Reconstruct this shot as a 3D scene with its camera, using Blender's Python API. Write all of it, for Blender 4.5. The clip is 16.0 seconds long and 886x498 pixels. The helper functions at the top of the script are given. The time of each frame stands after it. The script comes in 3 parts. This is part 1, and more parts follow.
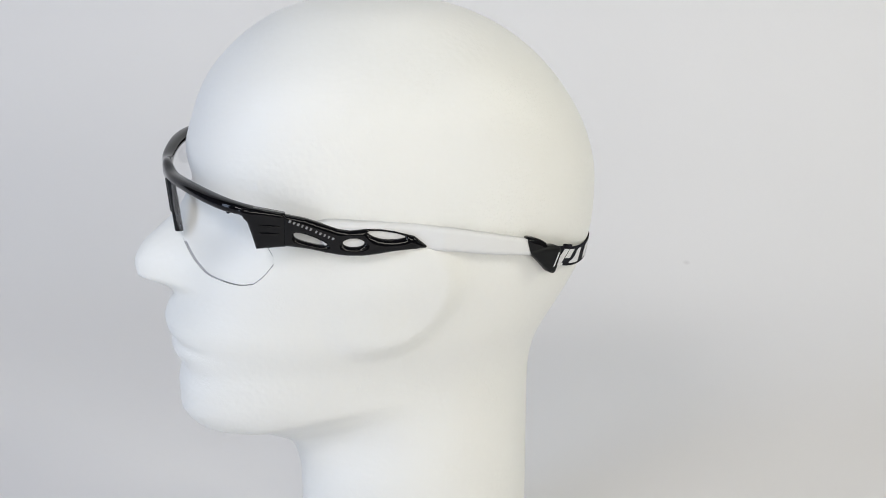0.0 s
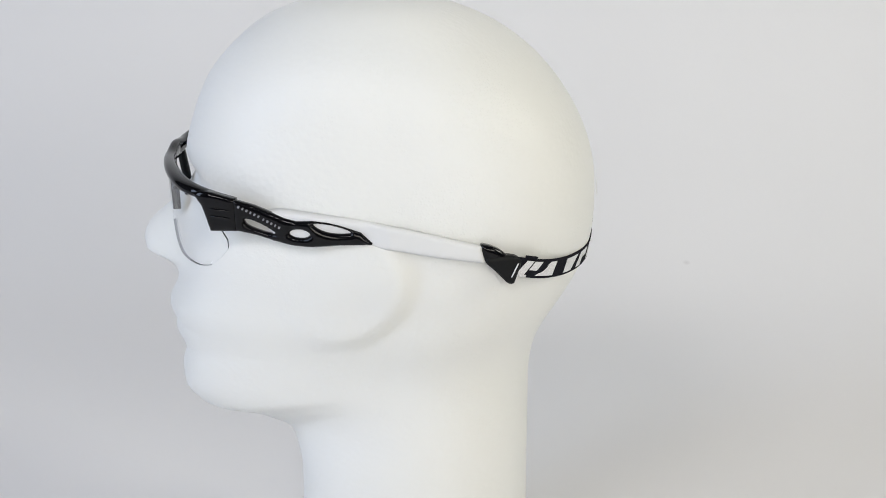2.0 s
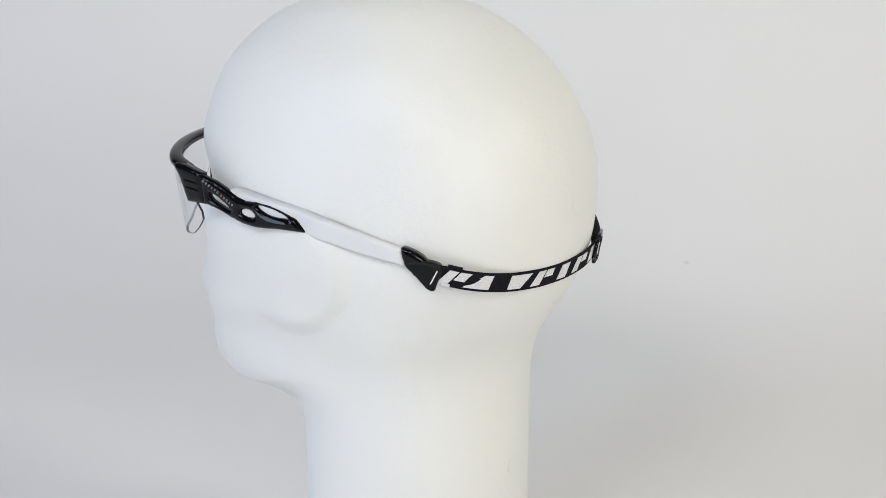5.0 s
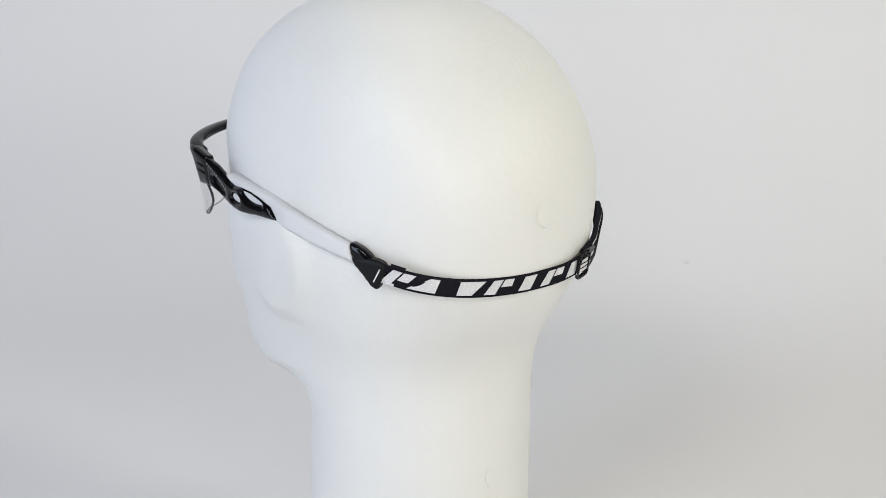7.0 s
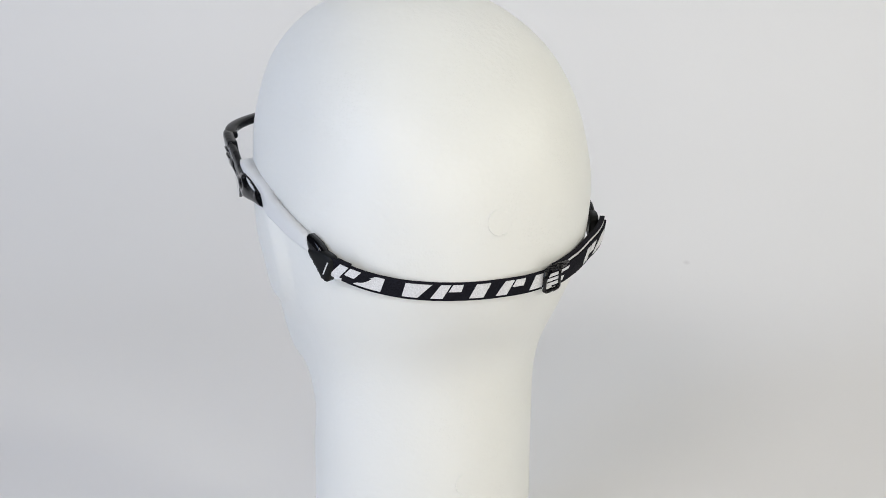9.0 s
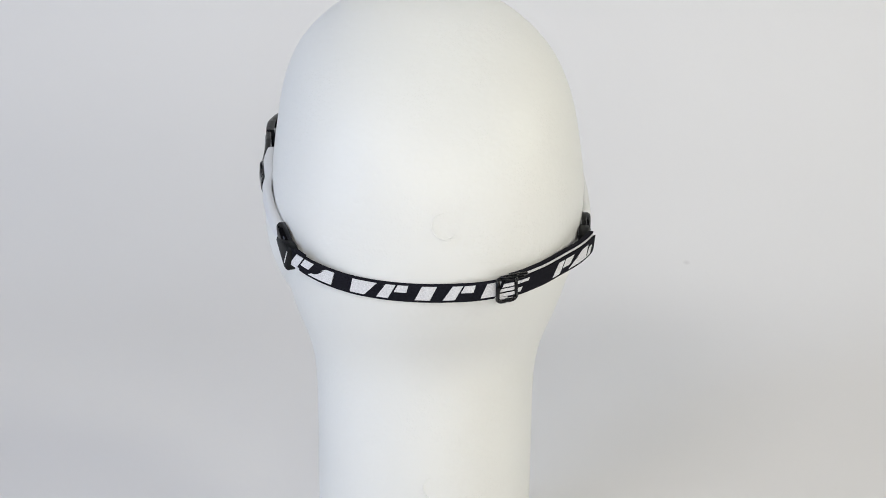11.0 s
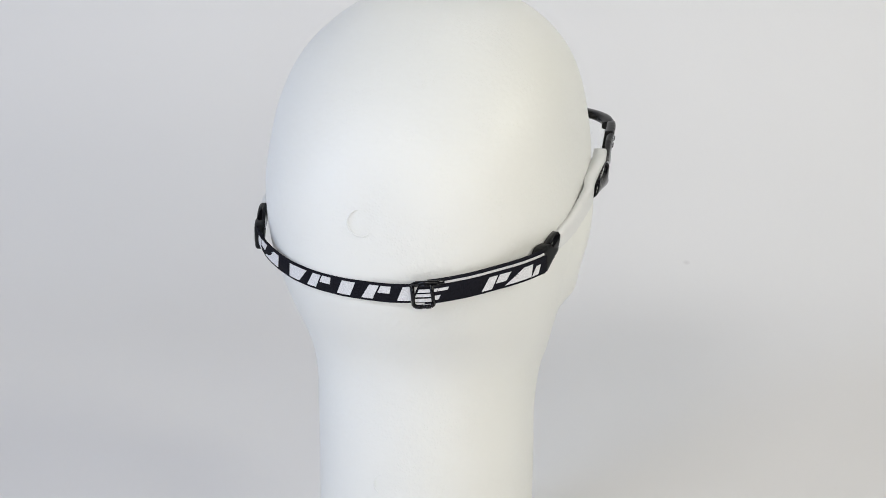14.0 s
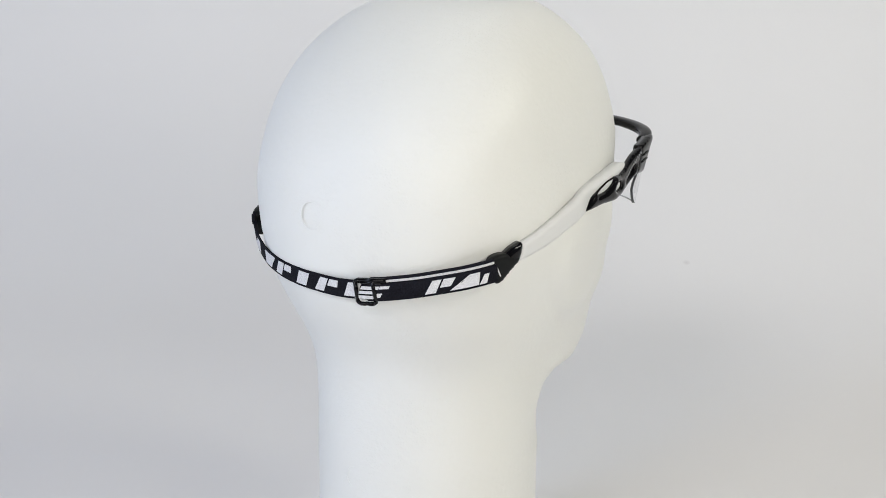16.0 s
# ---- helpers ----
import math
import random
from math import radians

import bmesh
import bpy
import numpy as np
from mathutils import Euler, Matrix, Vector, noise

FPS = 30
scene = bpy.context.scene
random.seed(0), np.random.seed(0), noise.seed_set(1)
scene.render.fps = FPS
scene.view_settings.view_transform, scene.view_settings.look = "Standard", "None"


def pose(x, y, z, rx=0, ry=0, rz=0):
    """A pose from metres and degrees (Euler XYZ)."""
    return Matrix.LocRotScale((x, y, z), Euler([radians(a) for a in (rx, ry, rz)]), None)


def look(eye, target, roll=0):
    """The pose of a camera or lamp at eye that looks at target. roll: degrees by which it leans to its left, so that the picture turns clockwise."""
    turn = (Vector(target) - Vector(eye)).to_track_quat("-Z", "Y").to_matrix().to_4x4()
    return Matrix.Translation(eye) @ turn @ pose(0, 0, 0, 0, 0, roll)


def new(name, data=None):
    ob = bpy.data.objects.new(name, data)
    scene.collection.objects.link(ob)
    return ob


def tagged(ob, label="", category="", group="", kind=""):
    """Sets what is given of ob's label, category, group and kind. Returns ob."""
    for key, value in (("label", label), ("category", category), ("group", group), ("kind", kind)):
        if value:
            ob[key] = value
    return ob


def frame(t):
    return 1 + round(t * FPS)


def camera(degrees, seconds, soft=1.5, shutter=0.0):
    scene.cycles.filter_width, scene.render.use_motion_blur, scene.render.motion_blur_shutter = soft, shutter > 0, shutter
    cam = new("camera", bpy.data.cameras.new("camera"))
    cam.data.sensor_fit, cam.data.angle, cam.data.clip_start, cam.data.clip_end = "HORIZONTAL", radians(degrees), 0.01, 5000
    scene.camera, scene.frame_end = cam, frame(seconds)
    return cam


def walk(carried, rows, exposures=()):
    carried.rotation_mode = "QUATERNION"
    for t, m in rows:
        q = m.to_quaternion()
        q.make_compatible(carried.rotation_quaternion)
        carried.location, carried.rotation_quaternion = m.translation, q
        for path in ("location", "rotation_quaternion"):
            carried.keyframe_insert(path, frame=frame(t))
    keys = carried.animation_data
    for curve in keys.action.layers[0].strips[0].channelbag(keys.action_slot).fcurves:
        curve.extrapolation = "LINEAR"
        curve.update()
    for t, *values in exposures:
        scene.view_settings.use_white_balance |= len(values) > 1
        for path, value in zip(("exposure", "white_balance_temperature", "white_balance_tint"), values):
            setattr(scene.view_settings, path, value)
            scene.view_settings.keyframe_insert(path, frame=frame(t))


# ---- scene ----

from mathutils.geometry import delaunay_2d_cdt

# ---------------------------------------------------------------- camera
cam = camera(34.35, 16.0, soft=0.9)
EYE = (0.0, -0.68, 0.415)
AIM = (0.0145, 0.27175, 0.1085)
STAND = look(EYE, AIM, 0.6156)
walk(cam, [(0, STAND), (16, STAND)])

# ---------------------------------------------------------------- light
scene.view_settings.exposure = 0.05
world = bpy.data.worlds.new("room_light")
scene.world = world
world.use_nodes = True
world.node_tree.nodes["Background"].inputs["Strength"].default_value = 0.0


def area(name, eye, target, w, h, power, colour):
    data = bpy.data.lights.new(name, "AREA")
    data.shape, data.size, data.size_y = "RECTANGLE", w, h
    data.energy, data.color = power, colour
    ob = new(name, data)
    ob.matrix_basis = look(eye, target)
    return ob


# two unseen fills, two lamps round the camera, daylight from one side
# added fill above the table that brightens the backdrop on the right
area("backdrop_fill", (0.19, 0.3, 1.3), (0.5, 0.446, 0.6), 0.87, 0.26, 1.9, (0.99, 1.0, 0.95))
# added broad fill from the front that evens out face and neck
area("front_fill", (0.40, -1.48, 0.74), (-0.06, -0.1, 0.12), 1.5, 0.26, 9.7, (1.0, 0.96, 0.85))
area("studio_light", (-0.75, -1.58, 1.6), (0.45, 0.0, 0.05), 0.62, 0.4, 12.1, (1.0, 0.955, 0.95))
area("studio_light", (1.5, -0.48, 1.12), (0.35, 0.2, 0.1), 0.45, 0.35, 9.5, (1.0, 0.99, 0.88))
area("window_light", (-1.27, -0.76, 0.76), (0.45, 0.0, 0.2), 0.4, 1.3, 11.6, (0.59, 0.71, 0.93))


# ---------------------------------------------------------------- materials
def material(name, colour, rough, metal=0.0, spec=0.5):
    m = bpy.data.materials.new(name)
    m.use_nodes = True
    b = m.node_tree.nodes["Principled BSDF"]
    b.inputs["Base Color"].default_value = (*colour, 1)
    b.inputs["Roughness"].default_value = rough
    b.inputs["Metallic"].default_value = metal
    b.inputs["Specular IOR Level"].default_value = spec
    return m, m.node_tree, b


def add(tree, kind, **values):
    n = tree.nodes.new(kind)
    for k, v in values.items():
        n.inputs[k].default_value = v
    return n


def coords(tree):
    return tree.nodes.new("ShaderNodeTexCoord").outputs["Object"]


def ramp(tree, fac, a, b, ca, cb):
    r = tree.nodes.new("ShaderNodeValToRGB")
    r.color_ramp.elements[0].position, r.color_ramp.elements[1].position = a, b
    r.color_ramp.elements[0].color, r.color_ramp.elements[1].color = (*ca, 1), (*cb, 1)
    tree.links.new(fac, r.inputs["Fac"])
    return r.outputs["Color"]


def bump(tree, bsdf, height, strength, distance, below=None):
    n = add(tree, "ShaderNodeBump", Strength=strength, Distance=distance)
    tree.links.new(height, n.inputs["Height"])
    if below:
        tree.links.new(below, n.inputs["Normal"])
    tree.links.new(n.outputs["Normal"], bsdf.inputs["Normal"])
    return n.outputs["Normal"]


# expanded foam: fused beads, a few proud ones, faint stains
FOAM, tr, b = material("white_foam", (0.86, 0.86, 0.84), 0.44, 0, 0.42)
co = coords(tr)
cells = add(tr, "ShaderNodeTexVoronoi", Scale=330.0)
tr.links.new(co, cells.inputs["Vector"])
patch = add(tr, "ShaderNodeTexNoise", Scale=26.0, Detail=3.0)
tr.links.new(co, patch.inputs["Vector"])
mask = ramp(tr, patch.outputs["Fac"], 0.38, 0.66, (0.25, 0.25, 0.25), (1, 1, 1))
mix = tr.nodes.new("ShaderNodeMath")
mix.operation = "MULTIPLY"
tr.links.new(cells.outputs["Distance"], mix.inputs[0])
tr.links.new(mask, mix.inputs[1])
soft_n = add(tr, "ShaderNodeTexNoise", Scale=140.0, Detail=4.0)
tr.links.new(co, soft_n.inputs["Vector"])
first = bump(tr, b, soft_n.outputs["Fac"], 0.13, 0.0012)
second = bump(tr, b, mix.outputs[0], 0.25, 0.0008, first)
# faint level streaks from the mould
lane = tr.nodes.new("ShaderNodeMapping")
lane.inputs["Scale"].default_value = (14.0, 14.0, 420.0)
tr.links.new(co, lane.inputs["Vector"])
streak = add(tr, "ShaderNodeTexNoise", Scale=1.0, Detail=2.0)
tr.links.new(lane.outputs["Vector"], streak.inputs["Vector"])
third = bump(tr, b, streak.outputs["Fac"], 0.10, 0.0006, second)
# sparse proud beads and chips
dots = add(tr, "ShaderNodeTexVoronoi", Scale=760.0)
tr.links.new(co, dots.inputs["Vector"])
few = add(tr, "ShaderNodeTexNoise", Scale=15.0, Detail=4.0, Roughness=0.7)
tr.links.new(co, few.inputs["Vector"])
spot = ramp(tr, dots.outputs["Distance"], 0.08, 0.5, (1, 1, 1), (0, 0, 0))
where = ramp(tr, few.outputs["Fac"], 0.47, 0.66, (0, 0, 0), (1, 1, 1))
both = tr.nodes.new("ShaderNodeMath")
both.operation = "MULTIPLY"
tr.links.new(spot, both.inputs[0])
tr.links.new(where, both.inputs[1])
bump(tr, b, both.outputs[0], 0.24, 0.0006, third)
tone = add(tr, "ShaderNodeTexNoise", Scale=9.0, Detail=3.0)
tr.links.new(co, tone.inputs["Vector"])
tr.links.new(ramp(tr, tone.outputs["Fac"], 0.3, 0.7, (0.780, 0.783, 0.756), (0.810, 0.812, 0.788)), b.inputs["Base Color"])
b.inputs["Subsurface Weight"].default_value = 0.12
b.inputs["Subsurface Radius"].default_value = (0.006, 0.006, 0.006)

# matt white paper sweep with a faint mottle
PAPER, tr, b = material("backdrop_paper", (0.79, 0.79, 0.80), 0.85, 0, 0.2)
co = coords(tr)
n1 = add(tr, "ShaderNodeTexNoise", Scale=2.2, Detail=3.0)
n2 = add(tr, "ShaderNodeTexNoise", Scale=420.0, Detail=2.0)
tr.links.new(co, n1.inputs["Vector"])
tr.links.new(co, n2.inputs["Vector"])
tr.links.new(ramp(tr, n1.outputs["Fac"], 0.3, 0.7, (0.757, 0.752, 0.763), (0.787, 0.782, 0.791)), b.inputs["Base Color"])
bump(tr, b, n2.outputs["Fac"], 0.08, 0.0006)
dist = tr.nodes.new("ShaderNodeVectorMath")
dist.operation = "DISTANCE"
dist.inputs[1].default_value = (0.2325, 0.5134, 0.0195)
tr.links.new(co, dist.inputs[0])
stain = ramp(tr, dist.outputs["Value"], 0.0008, 0.0038, (0.86, 0.85, 0.85), (1, 1, 1))
paper_mix = tr.nodes.new("ShaderNodeMix")
paper_mix.data_type, paper_mix.blend_type = "RGBA", "MULTIPLY"
paper_mix.inputs["Factor"].default_value = 1.0
tr.links.new(b.inputs["Base Color"].links[0].from_socket, paper_mix.inputs["A"])
tr.links.new(stain, paper_mix.inputs["B"])
tr.links.new(paper_mix.outputs["Result"], b.inputs["Base Color"])

PLASTER, tr, b = material("grey_wall_paint", (0.14, 0.14, 0.14), 0.9, 0, 0.2)
n1 = add(tr, "ShaderNodeTexNoise", Scale=60.0, Detail=4.0)
tr.links.new(coords(tr), n1.inputs["Vector"])
bump(tr, b, n1.outputs["Fac"], 0.1, 0.002)

GLOSS, tr, b = material("glossy_black_plastic", (0.003, 0.003, 0.004), 0.07, 0, 0.25)
n1 = add(tr, "ShaderNodeTexNoise", Scale=900.0, Detail=2.0)
tr.links.new(coords(tr), n1.inputs["Vector"])
tr.links.new(ramp(tr, n1.outputs["Fac"], 0.35, 0.75, (0.05, 0.05, 0.05), (0.10, 0.10, 0.10)), b.inputs["Roughness"])

RUBBER, tr, b = material("matt_black_rubber", (0.005, 0.0055, 0.006), 0.45, 0, 0.2)
n1 = add(tr, "ShaderNodeTexNoise", Scale=1600.0, Detail=2.0)
tr.links.new(coords(tr), n1.inputs["Vector"])
bump(tr, b, n1.outputs["Fac"], 0.15, 0.0002)

WHITE, tr, b = material("white_plastic", (0.715, 0.72, 0.722), 0.42, 0, 0.5)
n1 = add(tr, "ShaderNodeTexNoise", Scale=500.0, Detail=2.0)
tr.links.new(coords(tr), n1.inputs["Vector"])
bump(tr, b, n1.outputs["Fac"], 0.05, 0.0002)
b.inputs["Subsurface Weight"].default_value = 0.15
b.inputs["Subsurface Radius"].default_value = (0.003, 0.003, 0.003)

SILVER, tr, b = material("silver_print", (0.34, 0.34, 0.36), 0.3, 0.8)


def woven(name, colour, dark):
    m, t, p = material(name, colour, 0.9, 0, 0.15)
    w = add(t, "ShaderNodeTexNoise", Scale=1500.0, Detail=2.0)
    t.links.new(coords(t), w.inputs["Vector"])
    t.links.new(ramp(t, w.outputs["Fac"], 0.3, 0.7, dark, colour), p.inputs["Base Color"])
    bump(t, p, w.outputs["Fac"], 0.5, 0.0003)
    return m


WEBBING = woven("black_webbing", (0.012, 0.012, 0.018), (0.004, 0.004, 0.007))
THREAD = woven("white_thread", (0.78, 0.78, 0.80), (0.58, 0.58, 0.60))

# thin clear lens: passes light, mirrors at grazing angles
CLEAR = bpy.data.materials.new("clear_lens")
CLEAR.use_nodes = True
tr = CLEAR.node_tree
tr.nodes.clear()
out = tr.nodes.new("ShaderNodeOutputMaterial")
pass_n = add(tr, "ShaderNodeBsdfTransparent", Color=(0.995, 0.997, 1.0, 1))
glos = add(tr, "ShaderNodeBsdfGlossy", Roughness=0.03)
fres = add(tr, "ShaderNodeLayerWeight", Blend=0.5)
powr = tr.nodes.new("ShaderNodeMath")
powr.operation = "POWER"
powr.inputs[1].default_value = 4.0
tr.links.new(fres.outputs["Facing"], powr.inputs[0])
scal = tr.nodes.new("ShaderNodeMath")
scal.operation = "MULTIPLY_ADD"
scal.inputs[1].default_value, scal.inputs[2].default_value = 0.42, 0.02
tr.links.new(powr.outputs[0], scal.inputs[0])
mixs = tr.nodes.new("ShaderNodeMixShader")
tr.links.new(scal.outputs[0], mixs.inputs["Fac"])
tr.links.new(pass_n.outputs[0], mixs.inputs[1])
tr.links.new(glos.outputs[0], mixs.inputs[2])
tr.links.new(mixs.outputs[0], out.inputs["Surface"])
# clear rim painted grey and near black, as refraction makes it look edge-on
SOFT_EDGE, tr, b = material("refraction_grey_edge", (0.33, 0.34, 0.36), 0.2, 0, 0.5)
EDGE, tr, b = material("refraction_dark_edge", (0.045, 0.047, 0.052), 0.3, 0, 0.3)


# ---------------------------------------------------------------- helpers
def mesh_of(name, bm, mats, smooth=True):
    bmesh.ops.recalc_face_normals(bm, faces=bm.faces)
    me = bpy.data.meshes.new(name)
    bm.to_mesh(me)
    bm.free()
    for m in mats:
        me.materials.append(m)
    if smooth:
        me.shade_smooth()
    return me


def part(name, bm, mat, parent, label="", smooth=True):
    mats = mat if isinstance(mat, (list, tuple)) else [mat]
    ob = new(name, mesh_of(name, bm, mats, smooth))
    ob.parent = parent
    return tagged(ob, label)


def bevelled(ob, width, segments=2, angle=35):
    m = ob.modifiers.new("bevel", "BEVEL")
    m.width, m.segments, m.limit_method, m.angle_limit = width, segments, "ANGLE", radians(angle)
    m.harden_normals = True
    ob.data.shade_smooth()
    return ob


def smooth_table(keys, values, at):
    """Cubic Hermite through a short table, without overshoot."""
    k, v = np.asarray(keys, float), np.asarray(values, float)
    d = np.diff(v) / np.diff(k)
    m = np.concatenate([[d[0]], np.where(d[1:] * d[:-1] > 0, 2 * d[1:] * d[:-1] / (d[1:] + d[:-1] + 1e-12), 0), [d[-1]]])
    i = np.clip(np.searchsorted(k, at) - 1, 0, len(k) - 2)
    h = k[i + 1] - k[i]
    t = np.clip((at - k[i]) / h, 0, 1)
    return (v[i] * (1 + 2 * t) * (1 - t) ** 2 + m[i] * h * t * (1 - t) ** 2
            + v[i + 1] * t * t * (3 - 2 * t) + m[i + 1] * h * t * t * (t - 1))


# ---------------------------------------------------------------- the place
def sweep_sheet():
    """Seamless paper: level towards the camera, a wide bend, then upright."""
    line = [(-1.30, 0.0), (-0.6, 0.0), (0.0, 0.0)]
    y0, r = 0.40, 0.34
    line += [(y0 + r * math.sin(a), r - r * math.cos(a)) for a in np.linspace(0, math.pi / 2, 24)]
    line += [(y0 + r, 0.8), (y0 + r, 1.4), (y0 + r, 2.0)]
    bm = bmesh.new()
    rows = [[bm.verts.new((x, y, z)) for x in np.linspace(-1.4, 1.4, 15)] for y, z in line]
    for a, c in zip(rows, rows[1:]):
        for i in range(14):
            bm.faces.new((a[i], a[i + 1], c[i + 1], c[i]))
    under = bmesh.ops.extrude_face_region(bm, geom=list(bm.faces))
    bmesh.ops.translate(bm, vec=(0, 0.003, -0.004), verts=[g for g in under["geom"] if isinstance(g, bmesh.types.BMVert)])
    ob = new("backdrop", mesh_of("backdrop", bm, [PAPER]))
    return tagged(ob, "seamless matt white paper sweep behind the foam head", "backdrop", kind="structure")


def slab(name, lo, hi, mat, label, category):
    bm = bmesh.new()
    bmesh.ops.create_cube(bm, size=1)
    for v in bm.verts:
        v.co = [lo[i] + (v.co[i] + 0.5) * (hi[i] - lo[i]) for i in range(3)]
    ob = new(name, mesh_of(name, bm, [mat], False))
    return tagged(ob, label, category, kind="structure")


sweep_sheet()
slab("floor", (-1.75, -2.2, -0.06), (1.75, 1.0, -0.006), PLASTER, "plain grey table and floor plane under the paper", "floor")
slab("wall_north", (-1.75, 0.80, -0.006), (1.75, 0.90, 2.3), PLASTER, "plain grey painted wall behind the paper", "wall")
slab("wall_south", (-1.75, -2.2, -0.006), (1.75, -2.1, 2.3), PLASTER, "plain grey painted wall", "wall")
slab("wall_west", (-1.75, -2.1, -0.006), (-1.65, 0.80, 2.3), PLASTER, "plain grey painted wall", "wall")
slab("wall_east", (1.65, -2.1, -0.006), (1.75, 0.80, 2.3), PLASTER, "plain grey painted wall", "wall")
slab("ceiling", (-1.75, -2.2, 2.3), (1.75, 0.9, 2.4), PLASTER, "plain grey painted ceiling", "ceiling")

# ---------------------------------------------------------------- foam head (face towards +x, axis of turning at the origin)
MID = -2.3     # mm, middle plane of the head
TOP = 321.0


def up(z):
    return np.sqrt(np.maximum(TOP - np.asarray(z, float), 0))


FRONT_Z = [321, 319, 314, 308, 297, 284, 267, 250, 238, 222, 205, 190, 170, 150, 134, 125, 118, 112, 108, 104.5, 101, 92, 78, 58, 30, 0]
FRONT_X = [22, 49.8, 68.5, 79.4, 92.2, 102.4, 109.3, 112.8, 111.2, 110.6, 114.6, 116, 122.4, 120.9, 124.9, 125.3, 120.5, 111.8, 86.9, 78.6, 69.2, 64.4, 61.8, 61.5, 63, 66]
BACK_Z = [321, 319, 314, 306, 293, 275, 257, 237, 217, 202, 185, 173, 163, 151, 136, 117, 58, 30, 0]
BACK_X = [22, -4.2, -22.4, -39, -55.5, -70, -79.2, -83.9, -84.2, -82, -75, -67.8, -61.6, -56.6, -54.4, -54.6, -55.3, -56, -58]
SIDE_Z = [321, 318, 308, 292, 272, 251, 236, 222, 200, 185, 170, 150, 128, 58, 30, 0]
SIDE_Y = [0, 32.5, 49.6, 62.8, 69.8, 72.8, 75, 75.2, 73.7, 69.2, 65.9, 58.1, 55.1, 55.2, 55.6, 58]
NOSE_Z = [176, 182, 187, 193, 200, 207, 215, 225, 238]
NOSE_X = [0, 3.5, 9.6, 23.7, 24.9, 22.6, 17, 8, 0]


def gauss(v, s):
    return np.exp(-0.5 * (v / s) ** 2)


def step(a, c, v):
    t = np.clip((v - a) / (c - a), 0, 1)
    return t * t * (3 - 2 * t)


def head_point(z, th):
    """Surface points in mm at height z for the angles th round the head."""
    s = up(z)
    def eased(keys, values, reach, at=z):
        total = 0.0
        for tap in np.linspace(-1, 1, 9):
            zt = np.clip(at + tap * min(reach, max(0.0, (TOP - z) * 0.25)), 0, TOP)
            total = total + smooth_table(up(keys), values, up(zt)) * (1.15 - abs(tap))
        return total / 5.35
    # the jaw's lower edge climbs towards the ears
    climb = 26.35 * step(0.0, 1.07, np.abs(np.sin(th))) * step(165.65, 140.65, z)
    f = eased(FRONT_Z, FRONT_X, 2.5, z - climb)
    k = eased(BACK_Z, BACK_X, 12.0)
    w = eased(SIDE_Z, SIDE_Y, 14.0)
    cx = 22.0 + (2.6 - 22.0) * step(0, 8, s)
    c, sn = np.cos(th), np.sin(th)
    n_front = smooth_table([0, 90, 100, 110, 125, 150, 175, 200, 225, 250, 280, 321], [2.0, 2.1, 2.0, 1.95, 2.2, 2.46, 2.56, 2.6, 2.6, 2.68, 2.5, 2.08], z)
    n_back = smooth_table([0, 110, 150, 200, 250, 321], [2.02, 2.02, 2.02, 2.12, 2.35, 2.09], z)
    n = np.where(c > 0, n_front, n_back)
    a = np.where(c > 0, f - cx, cx - k)
    r = 1.0 / ((np.abs(c) / np.maximum(a, 0.01)) ** n + (np.abs(sn) / np.maximum(w, 0.01)) ** n) ** (1 / n)
    x, y = cx + r * c, r * sn
    ahead = step(20, 80, x)
    nose = smooth_table(NOSE_Z, NOSE_X, np.clip(z, 176, 238)) * (z > 176) * (z < 238)
    sy = 8.0 + 4.5 * step(225, 195, z)
    x = x + nose * gauss(y, sy) * ahead
    lips = 4.79 * gauss(z - 169, 6.5) + 3.22 * gauss(z - 154.5, 4.5) - 2.0 * gauss(z - 161, 1.6)
    x = x + lips * gauss(y, 22) * ahead
    x = x - 3.72 * gauss(z - 126, 11) * gauss(y, 26) * ahead - 2 * gauss(z - 145, 5) * gauss(y, 26) * ahead
    x = x + 1.0 * gauss(z - 247, 7) * gauss(np.abs(y) - 26, 18) * ahead
    x = x - 8.0 * gauss(z - 226, 10) * gauss(np.abs(y) - 31, 13) * ahead
    # ears: low relief with a crisp rear and lower edge
    u = (x - 31 + 0.25 * (z - 197)) / 31.0
    v = (z - 197) / 31.0
    q = np.sqrt(u * u + v * v)
    ear = step(1.17, 0.76, q) * step(1.2, -0.5, u)
    dish = gauss(np.hypot((x - 24) / 9.0, (z - 189) / 12.0), 1.0)
    y = y + np.sign(y) * (4.4 * ear - 1.4 * dish * ear) * step(30, 50, np.abs(y))
    return x, y + MID


def ring_on(bm, centre, normal, r, tube):
    """A faint moulded ring, sunk half into the surface, heavier on its lower side."""
    q = Vector(normal).to_track_quat("Z", "Y").to_matrix()
    loops = []
    for i in range(36):
        a = 2 * math.pi * i / 36
        low = tube * (0.55 - 0.45 * math.cos(a - 0.5))
        loop = []
        for j in range(8):
            bta = 2 * math.pi * j / 8
            p = Vector(((r + 2 * low * math.cos(bta)) * math.cos(a), (r + 2 * low * math.cos(bta)) * math.sin(a), 0.7 * low * math.sin(bta)))
            loop.append(bm.verts.new(Vector(centre) + q @ p))
        loops.append(loop)
    for i in range(36):
        for j in range(8):
            bm.faces.new((loops[i][j], loops[i - 1][j], loops[i - 1][j - 1], loops[i][j - 1]))


